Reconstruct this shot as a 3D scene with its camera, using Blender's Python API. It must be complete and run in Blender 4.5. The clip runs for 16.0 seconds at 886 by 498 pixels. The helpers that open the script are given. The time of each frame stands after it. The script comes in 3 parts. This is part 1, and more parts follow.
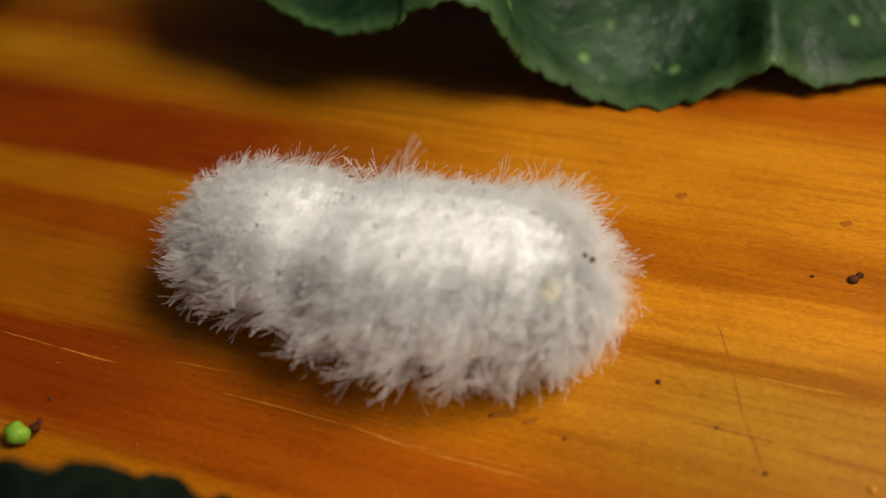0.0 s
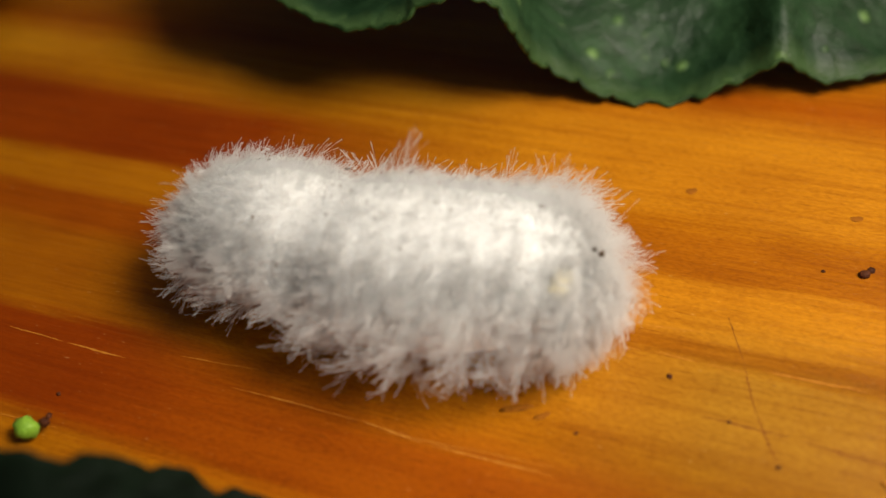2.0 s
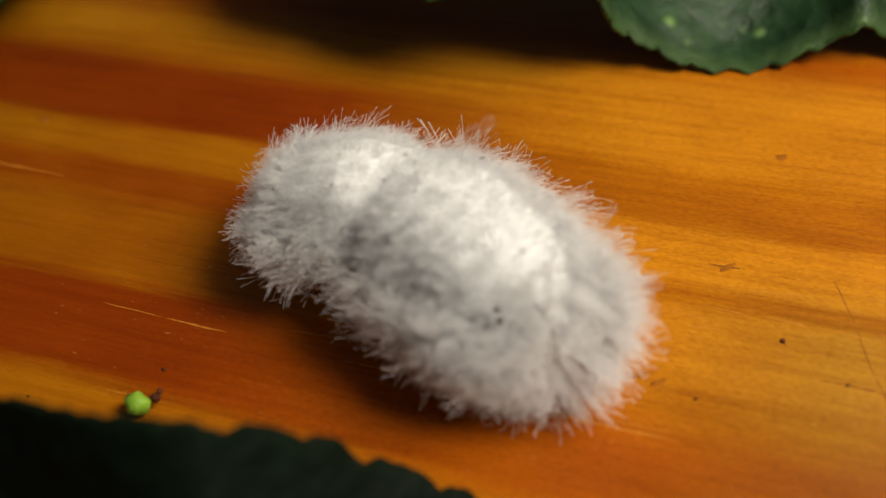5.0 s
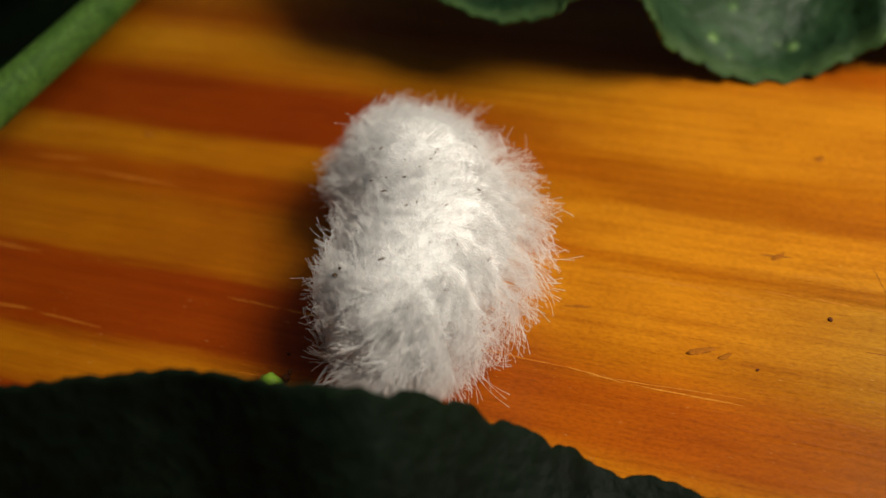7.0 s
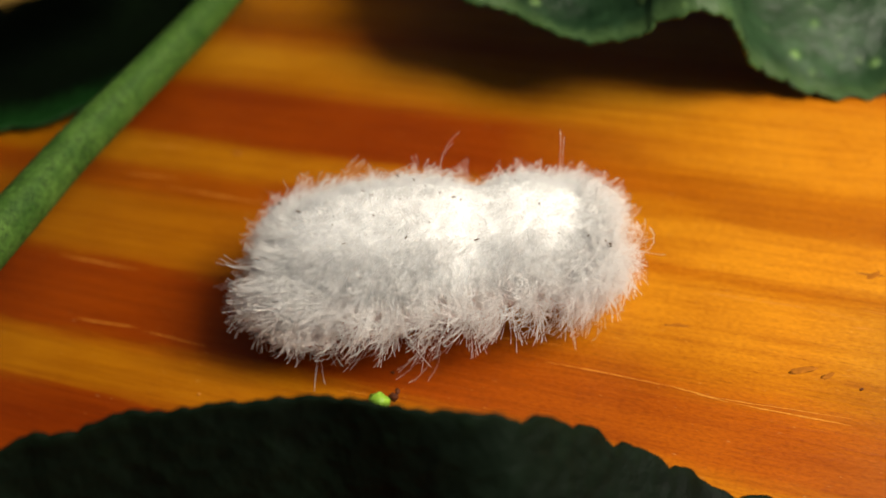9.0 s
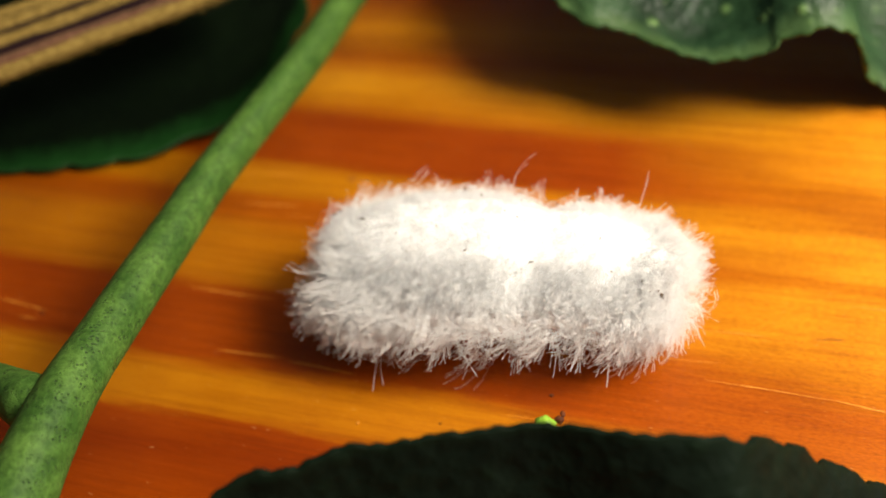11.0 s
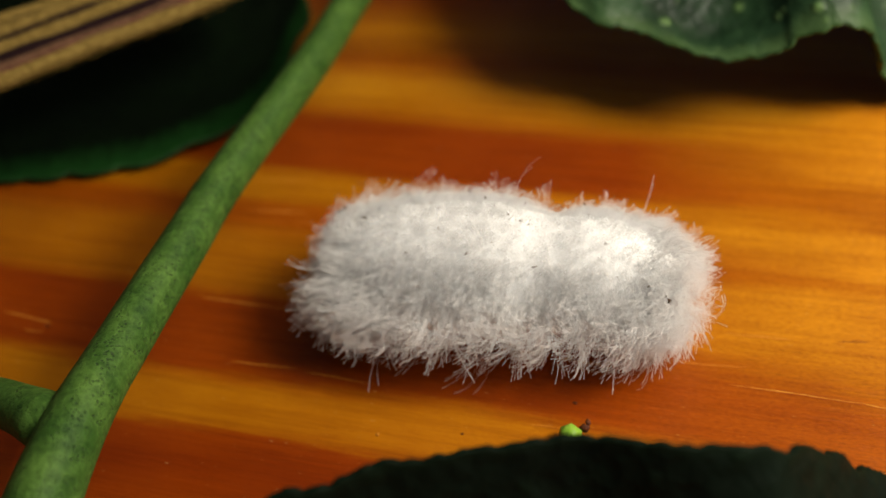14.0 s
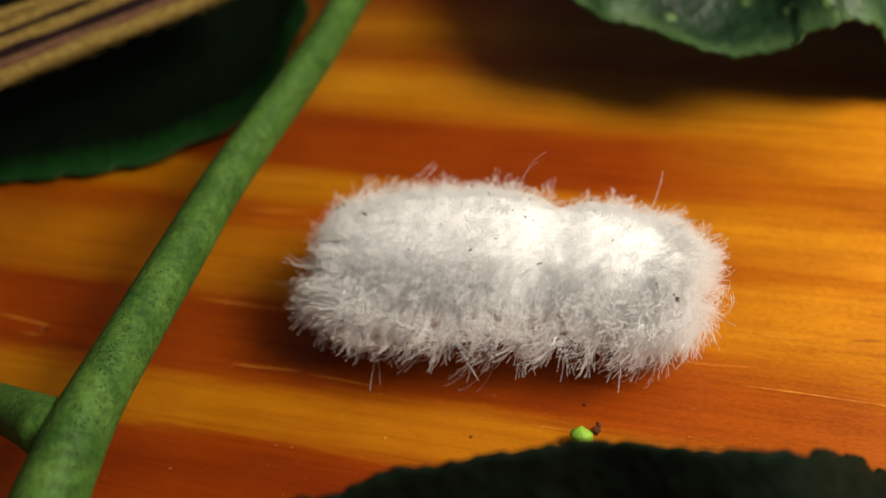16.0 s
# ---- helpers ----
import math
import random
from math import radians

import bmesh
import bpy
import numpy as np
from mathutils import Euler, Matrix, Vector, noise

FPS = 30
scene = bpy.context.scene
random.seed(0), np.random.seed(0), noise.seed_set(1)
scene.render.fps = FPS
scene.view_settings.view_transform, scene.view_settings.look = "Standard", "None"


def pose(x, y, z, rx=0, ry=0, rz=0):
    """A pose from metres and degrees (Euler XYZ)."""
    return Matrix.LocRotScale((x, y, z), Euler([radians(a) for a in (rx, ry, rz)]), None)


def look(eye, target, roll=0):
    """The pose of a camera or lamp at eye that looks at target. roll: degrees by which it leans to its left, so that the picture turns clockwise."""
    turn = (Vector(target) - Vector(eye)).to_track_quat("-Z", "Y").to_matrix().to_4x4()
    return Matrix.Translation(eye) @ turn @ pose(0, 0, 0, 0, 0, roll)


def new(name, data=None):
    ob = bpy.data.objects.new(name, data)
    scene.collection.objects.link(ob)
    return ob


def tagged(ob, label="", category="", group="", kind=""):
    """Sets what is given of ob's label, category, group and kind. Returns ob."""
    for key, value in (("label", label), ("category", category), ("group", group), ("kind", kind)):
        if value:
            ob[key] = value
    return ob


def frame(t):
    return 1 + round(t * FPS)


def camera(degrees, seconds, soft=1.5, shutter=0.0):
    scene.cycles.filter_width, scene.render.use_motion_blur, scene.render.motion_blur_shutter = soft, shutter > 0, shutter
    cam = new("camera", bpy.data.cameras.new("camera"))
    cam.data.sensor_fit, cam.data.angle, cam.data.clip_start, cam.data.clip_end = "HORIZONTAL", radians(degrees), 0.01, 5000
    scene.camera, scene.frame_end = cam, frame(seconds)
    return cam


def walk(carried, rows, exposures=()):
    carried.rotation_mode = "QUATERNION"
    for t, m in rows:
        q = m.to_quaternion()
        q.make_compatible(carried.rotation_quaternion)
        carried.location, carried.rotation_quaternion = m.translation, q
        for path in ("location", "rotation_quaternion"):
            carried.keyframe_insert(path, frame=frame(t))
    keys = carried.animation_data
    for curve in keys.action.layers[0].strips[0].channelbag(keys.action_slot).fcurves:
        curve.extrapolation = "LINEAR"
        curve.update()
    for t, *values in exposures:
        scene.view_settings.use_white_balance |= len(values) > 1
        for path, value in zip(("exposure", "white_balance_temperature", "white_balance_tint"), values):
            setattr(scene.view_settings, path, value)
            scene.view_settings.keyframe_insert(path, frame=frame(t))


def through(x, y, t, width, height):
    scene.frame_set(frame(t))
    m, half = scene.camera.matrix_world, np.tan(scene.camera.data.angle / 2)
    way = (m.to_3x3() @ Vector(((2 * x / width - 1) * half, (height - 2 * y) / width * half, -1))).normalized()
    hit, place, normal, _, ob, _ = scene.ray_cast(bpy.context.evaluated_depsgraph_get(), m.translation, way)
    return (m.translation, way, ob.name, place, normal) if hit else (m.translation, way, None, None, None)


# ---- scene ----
cam = camera(48.0, 16.0)
PATH = [
    (0, pose(0.00000, -0.04243, 0.04243, 46.08, 4.94, -0.00)),
    (0.5, pose(-0.00000, -0.04251, 0.04221, 46.20, 4.88, 0.08)),
    (1, pose(0.00003, -0.04246, 0.04217, 46.09, 4.85, 0.09)),
    (1.5, pose(0.00028, -0.04279, 0.04192, 46.31, 5.08, 0.29)),
    (2, pose(-0.00056, -0.04264, 0.04202, 46.26, 4.95, 0.05)),
    (2.5, pose(-0.00181, -0.04245, 0.04190, 46.15, 4.55, -0.30)),
    (3, pose(-0.00156, -0.04266, 0.04177, 46.23, 4.57, -0.09)),
    (3.5, pose(-0.00165, -0.04281, 0.04175, 46.26, 4.51, -0.09)),
    (4, pose(-0.00191, -0.04354, 0.04184, 45.80, 4.52, -0.02)),
    (4.5, pose(-0.00341, -0.04387, 0.04149, 43.79, 4.05, -0.34)),
    (5, pose(-0.00730, -0.04275, 0.04199, 44.98, 4.94, -1.19)),
    (7.5, pose(-0.01275, -0.04903, 0.04871, 44.93, 5.53, -1.98)),
    (8, pose(-0.01290, -0.04848, 0.04896, 45.13, 5.78, -1.83)),
    (8.5, pose(-0.01461, -0.04871, 0.04960, 44.81, 6.02, -1.57)),
    (9, pose(-0.01778, -0.04801, 0.05027, 44.88, 6.35, -1.41)),
    (9.5, pose(-0.02167, -0.04752, 0.05175, 44.52, 6.36, -2.51)),
    (10, pose(-0.02529, -0.04743, 0.05213, 45.15, 6.87, -3.12)),
    (10.2, pose(-0.02609, -0.04778, 0.05217, 45.37, 7.17, -2.84)),
    (12.3, pose(-0.03060, -0.04633, 0.05261, 45.45, 6.38, -4.60)),
    (12.5, pose(-0.03047, -0.04752, 0.05323, 45.51, 6.47, -4.70)),
    (13, pose(-0.03058, -0.04739, 0.05279, 45.11, 6.63, -4.42)),
    (13.5, pose(-0.03070, -0.04614, 0.05194, 45.22, 6.71, -4.47)),
    (14, pose(-0.03087, -0.04592, 0.05201, 45.22, 6.77, -4.52)),
    (14.5, pose(-0.03134, -0.04488, 0.05150, 45.66, 6.70, -4.90)),
    (15, pose(-0.03193, -0.04447, 0.05106, 45.68, 6.42, -5.25)),
    (15.5, pose(-0.03196, -0.04450, 0.05118, 45.23, 6.39, -5.14)),
    (16, pose(-0.03184, -0.04489, 0.05168, 44.86, 6.61, -5.09)),
]
walk(cam, PATH, [(0, -0.15), (2.5, 0.05), (3.5, 0.0), (5, 0.02), (8, 0.1), (9, 0.53), (10, 0.88), (12.5, 1.35), (13, 0.95), (13.5, 0.71), (14, 0.46), (14.5, 0.72), (15, 0.95), (15.5, 0.62), (16, 0.60)])
cam.data.dof.use_dof, cam.data.dof.focus_distance, cam.data.dof.aperture_fstop = True, 0.0580, 26.0

# ---- plan, in millimetres ----
UPPER_EDGE = [(-21.2, 53.3, 12.7), (-21.7, 38.1, 11.7), (-22.2, 31.4, 11.0), (-21.7, 25.3, 10.3), (-18.7, 19.9, 9.3), (-15.6, 18.8, 8.9), (-12.6, 16.1, 8.5), (-9.2, 14.7, 8.1), (-6.4, 14.1, 8.5), (-5.0, 14.1, 9.5), (-2.5, 13.6, 10.0), (-0.3, 13.7, 9.3), (1.1, 13.9, 6.7), (2.5, 15.4, 4.1), (5.3, 15.5, 2.2), (9.6, 14.8, 0.8), (13.1, 14.5, 0.9), (16.5, 14.6, 1.6), (18.8, 14.2, 2.9), (20.8, 14.2, 1.4), (22.5, 14.0, 1.1), (26.9, 14.8, 1.3), (35.6, 16.5, 1.8), (47.3, 17.2, 2.5)]
FRONT_EDGE = [(-58.0, -30.0, 8.5), (-43.5, -21.6, 12.3), (-39.7, -20.5, 12.9), (-36.5, -19.7, 13.1), (-33.4, -19.6, 13.2), (-30.6, -19.4, 13.2), (-26.9, -19.3, 12.8), (-22.9, -20.6, 13.0), (-18.6, -21.1, 12.2), (-15.6, -19.9, 9.5), (-13.1, -19.4, 6.5), (-9.7, -19.2, 3.5), (-7.9, -19.6, 1.8), (-4.5, -20.3, 1.2), (0.0, -22.5, 0.8), (6.0, -27.0, 0.5)]
LEFT_EDGE = [(-100.0, 27.0, 0.8), (-70.0, 22.4, 0.8), (-63.3, 21.8, 0.9), (-57.8, 21.8, 0.9), (-53.4, 23.2, 1.0), (-49.4, 25.1, 1.2), (-46.5, 28.8, 1.6), (-44.4, 34.9, 2.2), (-43.3, 41.0, 3.0), (-50.0, 60.0, 4.0)]
STEM_AXIS = [(-24.25, 66.0, 1.6), (-32.25, 48.0, 6.0), (-37.55, 32.2, 8.0), (-41.35, 22.5, 8.0), (-47.25, 9.6, 8.0), (-49.55, 2.7, 8.3), (-51.95, -4.7, 8.6), (-54.05, -12.2, 9.0), (-56.0, -19.5, 7.4), (-58.25, -30.0, 3.0)]
BRANCH_AXIS = [(-54.2, -12.1, 8.8), (-57.7, -9.4, 8.0), (-62.7, -5.7, 6.0)]
STALK_LINE = [(-114.1, -3.5, 11.0), (-43.4, 30.1, 11.0)]

# ---- light ----
MM = 0.001
SUN_DIR = Vector((0.60, 0.0, 0.80)).normalized()
elev = math.asin(SUN_DIR.z)
azim = math.atan2(SUN_DIR.x, SUN_DIR.y)
world = bpy.data.worlds.new("sky")
scene.world = world
world.use_nodes = True
wn = world.node_tree.nodes
sky = wn.new("ShaderNodeTexSky")
sky.sky_type, sky.sun_disc = "NISHITA", False
sky.sun_elevation, sky.sun_rotation = elev, azim
sky.air_density, sky.dust_density, sky.ozone_density = 0.5, 6.0, 0.0
wn["Background"].inputs["Strength"].default_value = 0.042
# the sky's light reaches the board by way of the surroundings
warm = wn.new("ShaderNodeVectorMath")
warm.operation = "MULTIPLY"
warm.inputs[1].default_value = (1.0, 0.92, 0.72)
world.node_tree.links.new(sky.outputs[0], warm.inputs[0])
world.node_tree.links.new(warm.outputs[0], wn["Background"].inputs[0])
# a round lamp close by: its light falls off across the board
LAMP = Vector((0.065, -0.032, 0.105))
lamp = new("lamp", bpy.data.lights.new("lamp", "AREA"))
lamp.data.shape, lamp.data.size = "DISK", 0.058
lamp.data.energy, lamp.data.color = 0.214, (1.0, 0.92, 0.80)
lamp.matrix_world = look(LAMP, (-0.010, 0, 0))


# ---- materials ----
class Nodes:
    """A short hand for building one node material."""

    def __init__(self, name):
        self.mat = bpy.data.materials.new(name)
        self.mat.use_nodes = True
        self.tree = self.mat.node_tree
        self.bsdf = self.tree.nodes["Principled BSDF"]
        self.out = self.tree.nodes["Material Output"]

    def add(self, kind, **sets):
        n = self.tree.nodes.new(kind)
        for k, v in sets.items():
            if k in n.inputs:
                n.inputs[k].default_value = v
        return n

    def link(self, a, b):
        self.tree.links.new(a, b)

    def coords(self, scale=(1, 1, 1), turn=0.0, kind="Object"):
        tc, rot, mp = self.add("ShaderNodeTexCoord"), self.add("ShaderNodeMapping"), self.add("ShaderNodeMapping")
        rot.inputs["Rotation"].default_value = (0, 0, radians(turn))
        mp.inputs["Scale"].default_value = scale
        self.link(tc.outputs[kind], rot.inputs["Vector"])
        self.link(rot.outputs[0], mp.inputs["Vector"])
        return mp.outputs[0]

    def noise(self, vec, scale, detail=4.0, rough=0.55, distort=0.0):
        n = self.add("ShaderNodeTexNoise", Scale=scale, Detail=detail, Roughness=rough, Distortion=distort)
        if vec is not None:
            self.link(vec, n.inputs["Vector"])
        return n.outputs["Fac"]

    def ramp(self, fac, stops, smooth=False):
        r = self.add("ShaderNodeValToRGB")
        e = r.color_ramp.elements
        while len(e) < len(stops):
            e.new(0.5)
        for el, (p, c) in zip(e, stops):
            el.position = p
            el.color = (*c, 1) if len(c) == 3 else c
        if smooth:
            r.color_ramp.interpolation = "EASE"
        self.link(fac, r.inputs[0])
        return r.outputs[0]

    def mix(self, fac, a, b, blend="MIX"):
        m = self.tree.nodes.new("ShaderNodeMix")
        m.data_type, m.blend_type = "RGBA", blend
        for sock, v in ((m.inputs[0], fac), (m.inputs[6], a), (m.inputs[7], b)):
            if hasattr(v, "is_linked"):
                self.link(v, sock)
            else:
                sock.default_value = v if isinstance(v, float) else (*v, 1)
        return m.outputs[2]

    def math(self, op, a, b=0.0):
        m = self.tree.nodes.new("ShaderNodeMath")
        m.operation = op
        for sock, v in zip(m.inputs, (a, b)):
            if hasattr(v, "is_linked"):
                self.link(v, sock)
            else:
                sock.default_value = v
        return m.outputs[0]

    def bump(self, height, strength, dist, normal=None):
        b = self.add("ShaderNodeBump", Strength=strength, Distance=dist)
        self.link(height, b.inputs["Height"])
        if normal is not None:
            self.link(normal, b.inputs["Normal"])
        return b.outputs[0]

    def set(self, **sets):
        for k, v in sets.items():
            sock = self.bsdf.inputs[k.replace("_", " ")]
            if hasattr(v, "is_linked"):
                self.link(v, sock)
            else:
                sock.default_value = (*v, 1) if sock.type == "RGBA" else v
        return self.mat


def grey(v):
    return (v, v, v)


def wood_material():
    n = Nodes("varnished_pine")
    # u along the grain, v across it, in millimetres
    grain = n.coords((1000, 1000, 1000), 20)
    sep = n.add("ShaderNodeSeparateXYZ")
    n.link(grain, sep.inputs[0])
    u, v = sep.outputs[0], sep.outputs[1]
    stretched = n.coords((22, 120, 120), 20)
    wander = n.noise(stretched, 1.0, 3, 0.5)
    vv = n.math("ADD", v, n.math("MULTIPLY", n.math("SUBTRACT", wander, 0.5), 3.0))
    # band edges fray along the grain
    fray = n.noise(n.coords((130, 2200, 2200), 20), 1.0, 4, 0.65)
    vv = n.math("ADD", vv, n.math("MULTIPLY", n.math("SUBTRACT", fray, 0.5), 2.2))
    band = n.math("MULTIPLY", n.math("ADD", vv, 40.0), 1 / 80)
    gold, amber, orange = (0.48, 0.180, 0.0050), (0.39, 0.129, 0.0020), (0.32, 0.072, 0.0010)
    umber, russet = (0.345, 0.104, 0.0016), (0.29, 0.061, 0.0008)
    rust, red = (0.240, 0.036, 0.0006), (0.185, 0.023, 0.0005)
    at = lambda mm: (mm + 40) / 80
    heart = n.ramp(band, [(at(-36), orange), (at(-30), rust), (at(-25.5), red), (at(-23.4), rust), (at(-22.2), amber), (at(-19.6), amber), (at(-18), rust),
                          (at(-15), rust), (at(-12), rust), (at(-10.8), umber), (at(-7), umber), (at(-5.5), umber), (at(-3.8), russet), (at(-2.0), russet),
                          (at(-0.8), amber), (at(2.2), amber), (at(3.6), rust), (at(9.2), rust), (at(11.4), amber), (at(15), gold),
                          (at(19), orange), (at(24), amber), (at(30), rust), (at(36), amber)])
    bands = n.ramp(band, [(at(-36), orange), (at(-30), rust), (at(-25.5), orange), (at(-23.0), amber), (at(-20.0), amber),
                          (at(-18.4), orange), (at(-14.5), orange), (at(-12.0), amber), (at(-9.5), gold), (at(-4.6), gold),
                          (at(-4.2), amber), (at(-3.4), umber), (at(-2.6), gold), (at(0.6), gold), (at(1.5), umber), (at(4.6), umber), (at(6.0), amber), (at(7.4), gold),
                          (at(11), gold), (at(15), gold), (at(19), orange), (at(24), amber), (at(30), rust), (at(36), amber)])
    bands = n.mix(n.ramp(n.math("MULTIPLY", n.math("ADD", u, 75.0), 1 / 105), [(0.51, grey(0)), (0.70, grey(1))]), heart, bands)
    # paler towards its sapwood side, with varnish haze and light falloff painted in
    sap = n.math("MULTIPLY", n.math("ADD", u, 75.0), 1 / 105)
    tone_and_haze = n.ramp(sap, [(0.0, (0.88, 0.94, 0.9)), (0.28, (0.98, 1.07, 1.0)), (0.42, (0.97, 0.97, 0.97)), (0.50, (0.98, 1.0, 1.0)), (0.62, (1.10, 1.14, 1.2)), (0.74, (1.13, 1.11, 1.2)), (1.0, (1.13, 1.12, 1.35))])
    base = n.mix(1.0, bands, tone_and_haze, "MULTIPLY")
    # a duller, greyer strip along the sapwood
    strip = n.math("MULTIPLY", n.ramp(sap, [(0.74, grey(0)), (0.84, grey(1))]), n.ramp(band, [(at(-5), grey(1)), (at(0), grey(0))]))
    base = n.mix(strip, base, n.mix(1.0, base, (0.70, 0.82, 1.6), "MULTIPLY"))
    fine = n.noise(n.coords((60, 1500, 1500), 20), 1.0, 5, 0.62)
    base = n.mix(1.0, base, n.ramp(fine, [(0.25, (0.76, 0.66, 0.58)), (0.5, grey(1.0)), (0.75, (1.12, 1.15, 1.2))]), "MULTIPLY")
    fibre = n.noise(n.coords((700, 6000, 6000), 20), 1.0, 4, 0.65)
    base = n.mix(1.0, base, n.ramp(fibre, [(0.28, (0.92, 0.88, 0.8)), (0.5, grey(1.0)), (0.72, (1.05, 1.07, 1.12))]), "MULTIPLY")
    # the sapwood is freckled with short pores
    sapwood = n.ramp(n.math("MULTIPLY", n.math("ADD", u, 75.0), 1 / 105), [(0.40, grey(0.25)), (0.62, grey(1))])
    pores = n.noise(n.coords((1800, 5200, 5200), 20), 1.0, 2, 0.5)
    base = n.mix(n.ramp(pores, [(0.70, grey(0)), (0.78, grey(0.28))]), base, (0.86, 0.55, 0.2))
    grit = n.noise(n.coords((2600, 5200, 5200), 20), 1.0, 4, 0.7)
    freckled = n.mix(1.0, base, n.ramp(grit, [(0.32, (0.80, 0.74, 0.62)), (0.5, grey(1.0)), (0.70, (1.14, 1.2, 1.35))]), "MULTIPLY")
    base = n.mix(sapwood, base, freckled)
    # short dark dashes between the fibres
    dash = n.noise(n.coords((420, 7000, 7000), 20), 1.0, 3, 0.6)
    base = n.mix(n.math("MULTIPLY", n.ramp(dash, [(0.60, grey(0)), (0.72, grey(0.55))]), sapwood), base, (0.17, 0.045, 0.0012))
    stain = n.noise(n.coords((90, 160, 160), 20), 1.0, 4, 0.6)
    base = n.mix(1.0, base, n.ramp(stain, [(0.3, (0.84, 0.76, 0.7)), (0.6, grey(1.04))]), "MULTIPLY")
    base = n.mix(1.0, base, grey(0.88), "MULTIPLY")
    height = n.math("ADD", n.math("MULTIPLY", fibre, 0.6), n.math("MULTIPLY", n.noise(n.coords((2500, 3800, 3800), 20), 1.0, 3), 0.7))
    normal = n.bump(height, 0.55, 0.00007)
    rough = n.ramp(fine, [(0.3, grey(0.60)), (0.7, grey(0.48))])
    brushed = n.noise(n.coords((160, 4200, 4200), 20), 1.0, 4, 0.7)
    coat_h = n.math("ADD", n.math("MULTIPLY", brushed, 1.6), n.math("MULTIPLY", fine, 1.5))
    coat_n = n.bump(coat_h, 0.8, 0.00006)
    n.link(coat_n, n.bsdf.inputs["Coat Normal"])
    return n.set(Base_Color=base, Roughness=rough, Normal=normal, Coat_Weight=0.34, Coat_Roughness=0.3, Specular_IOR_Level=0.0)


def wool_material(name, base, through, sheer):
    """White waxy threads that let light through."""
    n = Nodes(name)
    tint = n.ramp(n.add("ShaderNodeNewGeometry").outputs["Random Per Island"],
                  [(0.0, tuple(c * 0.96 for c in base)), (1.0, base)])
    n.set(Base_Color=tint, Roughness=0.45, Specular_IOR_Level=0.4)
    tr = n.add("ShaderNodeBsdfTranslucent")
    n.link(tint, tr.inputs["Color"])
    mx = n.add("ShaderNodeMixShader")
    mx.inputs[0].default_value = through
    n.link(n.bsdf.outputs[0], mx.inputs[1])
    n.link(tr.outputs[0], mx.inputs[2])
    clear = n.add("ShaderNodeBsdfTransparent")
    mc = n.add("ShaderNodeMixShader")
    mc.inputs[0].default_value = sheer
    n.link(mx.outputs[0], mc.inputs[1])
    n.link(clear.outputs[0], mc.inputs[2])
    n.link(mc.outputs[0], n.out.inputs["Surface"])
    return n.mat


def skin_material():
    """Dense white felt of wax."""
    n = Nodes("waxy_felt")
    obj = n.coords((1, 1, 1))
    f, g = n.noise(obj, 5200, 5, 0.7), n.noise(n.coords((1500, 700, 700)), 1.0, 4, 0.6)
    h = n.math("ADD", n.math("MULTIPLY", f, 0.7), g)
    tint = n.ramp(g, [(0.3, (0.965, 0.975, 0.97)), (0.7, (0.98, 0.985, 0.98))])
    n.set(Base_Color=tint, Roughness=0.9, Specular_IOR_Level=0.1, Normal=n.bump(h, 0.35, 0.00015))
    # light that enters at the back leaves again at the flanks
    tr, mx = n.add("ShaderNodeBsdfTranslucent"), n.add("ShaderNodeMixShader", Fac=0.3)
    n.link(tint, tr.inputs["Color"])
    n.link(n.bsdf.outputs[0], mx.inputs[1])
    n.link(tr.outputs[0], mx.inputs[2])
    n.link(mx.outputs[0], n.out.inputs["Surface"])
    return n.mat


def leaf_material(name, dark, light, margin, gloss, sheen, rim_at=(0.006, 0.03, 0.45), glands=1.0):
    """Waxy leaf: UV x runs along the margin, UV y from the margin inwards."""
    n = Nodes(name)
    uv = n.add("ShaderNodeTexCoord").outputs["UV"]
    sep = n.add("ShaderNodeSeparateXYZ")
    n.link(uv, sep.inputs[0])
    obj = n.coords((1, 1, 1))
    big, mid = n.noise(obj, 170, 4, 0.6), n.noise(obj, 900, 4, 0.6)
    col = n.ramp(big, [(0.3, dark), (0.7, light)])
    col = n.mix(1.0, col, n.ramp(mid, [(0.3, grey(0.75)), (0.7, grey(1.25))]), "MULTIPLY")
    vor = n.add("ShaderNodeTexVoronoi", Scale=480.0)
    n.link(obj, vor.inputs["Vector"])
    gland = n.math("MULTIPLY", n.ramp(vor.outputs["Distance"], [(0.08, grey(0.65)), (0.30, grey(0))]), n.ramp(n.noise(obj, 330, 2), [(0.44, grey(0)), (0.56, grey(glands))]))
    gland = n.math("MULTIPLY", gland, n.ramp(sep.outputs[1], [(0.10, grey(1)), (0.26, grey(0.15))]))
    col = n.mix(gland, col, tuple(min(1, c * 1.8) for c in margin))
    rim = n.ramp(n.math("ADD", sep.outputs[1], n.math("MULTIPLY", n.math("SUBTRACT", mid, 0.5), rim_at[1])), [(rim_at[0], grey(rim_at[2])), (rim_at[1], grey(0))])
    col = n.mix(rim, col, margin)
    cell = n.add("ShaderNodeTexVoronoi", Scale=800.0)
    n.link(obj, cell.inputs["Vector"])
    h = n.math("ADD", n.math("MULTIPLY", cell.outputs["Distance"], 0.6), mid)
    h = n.math("ADD", h, n.math("MULTIPLY", gland, 1.2))
    return n.set(Base_Color=col, Roughness=n.ramp(mid, [(0.3, grey(gloss)), (0.7, grey(gloss + 0.16))]), Specular_IOR_Level=sheen,
                 Normal=n.bump(h, 0.5, 0.0004))


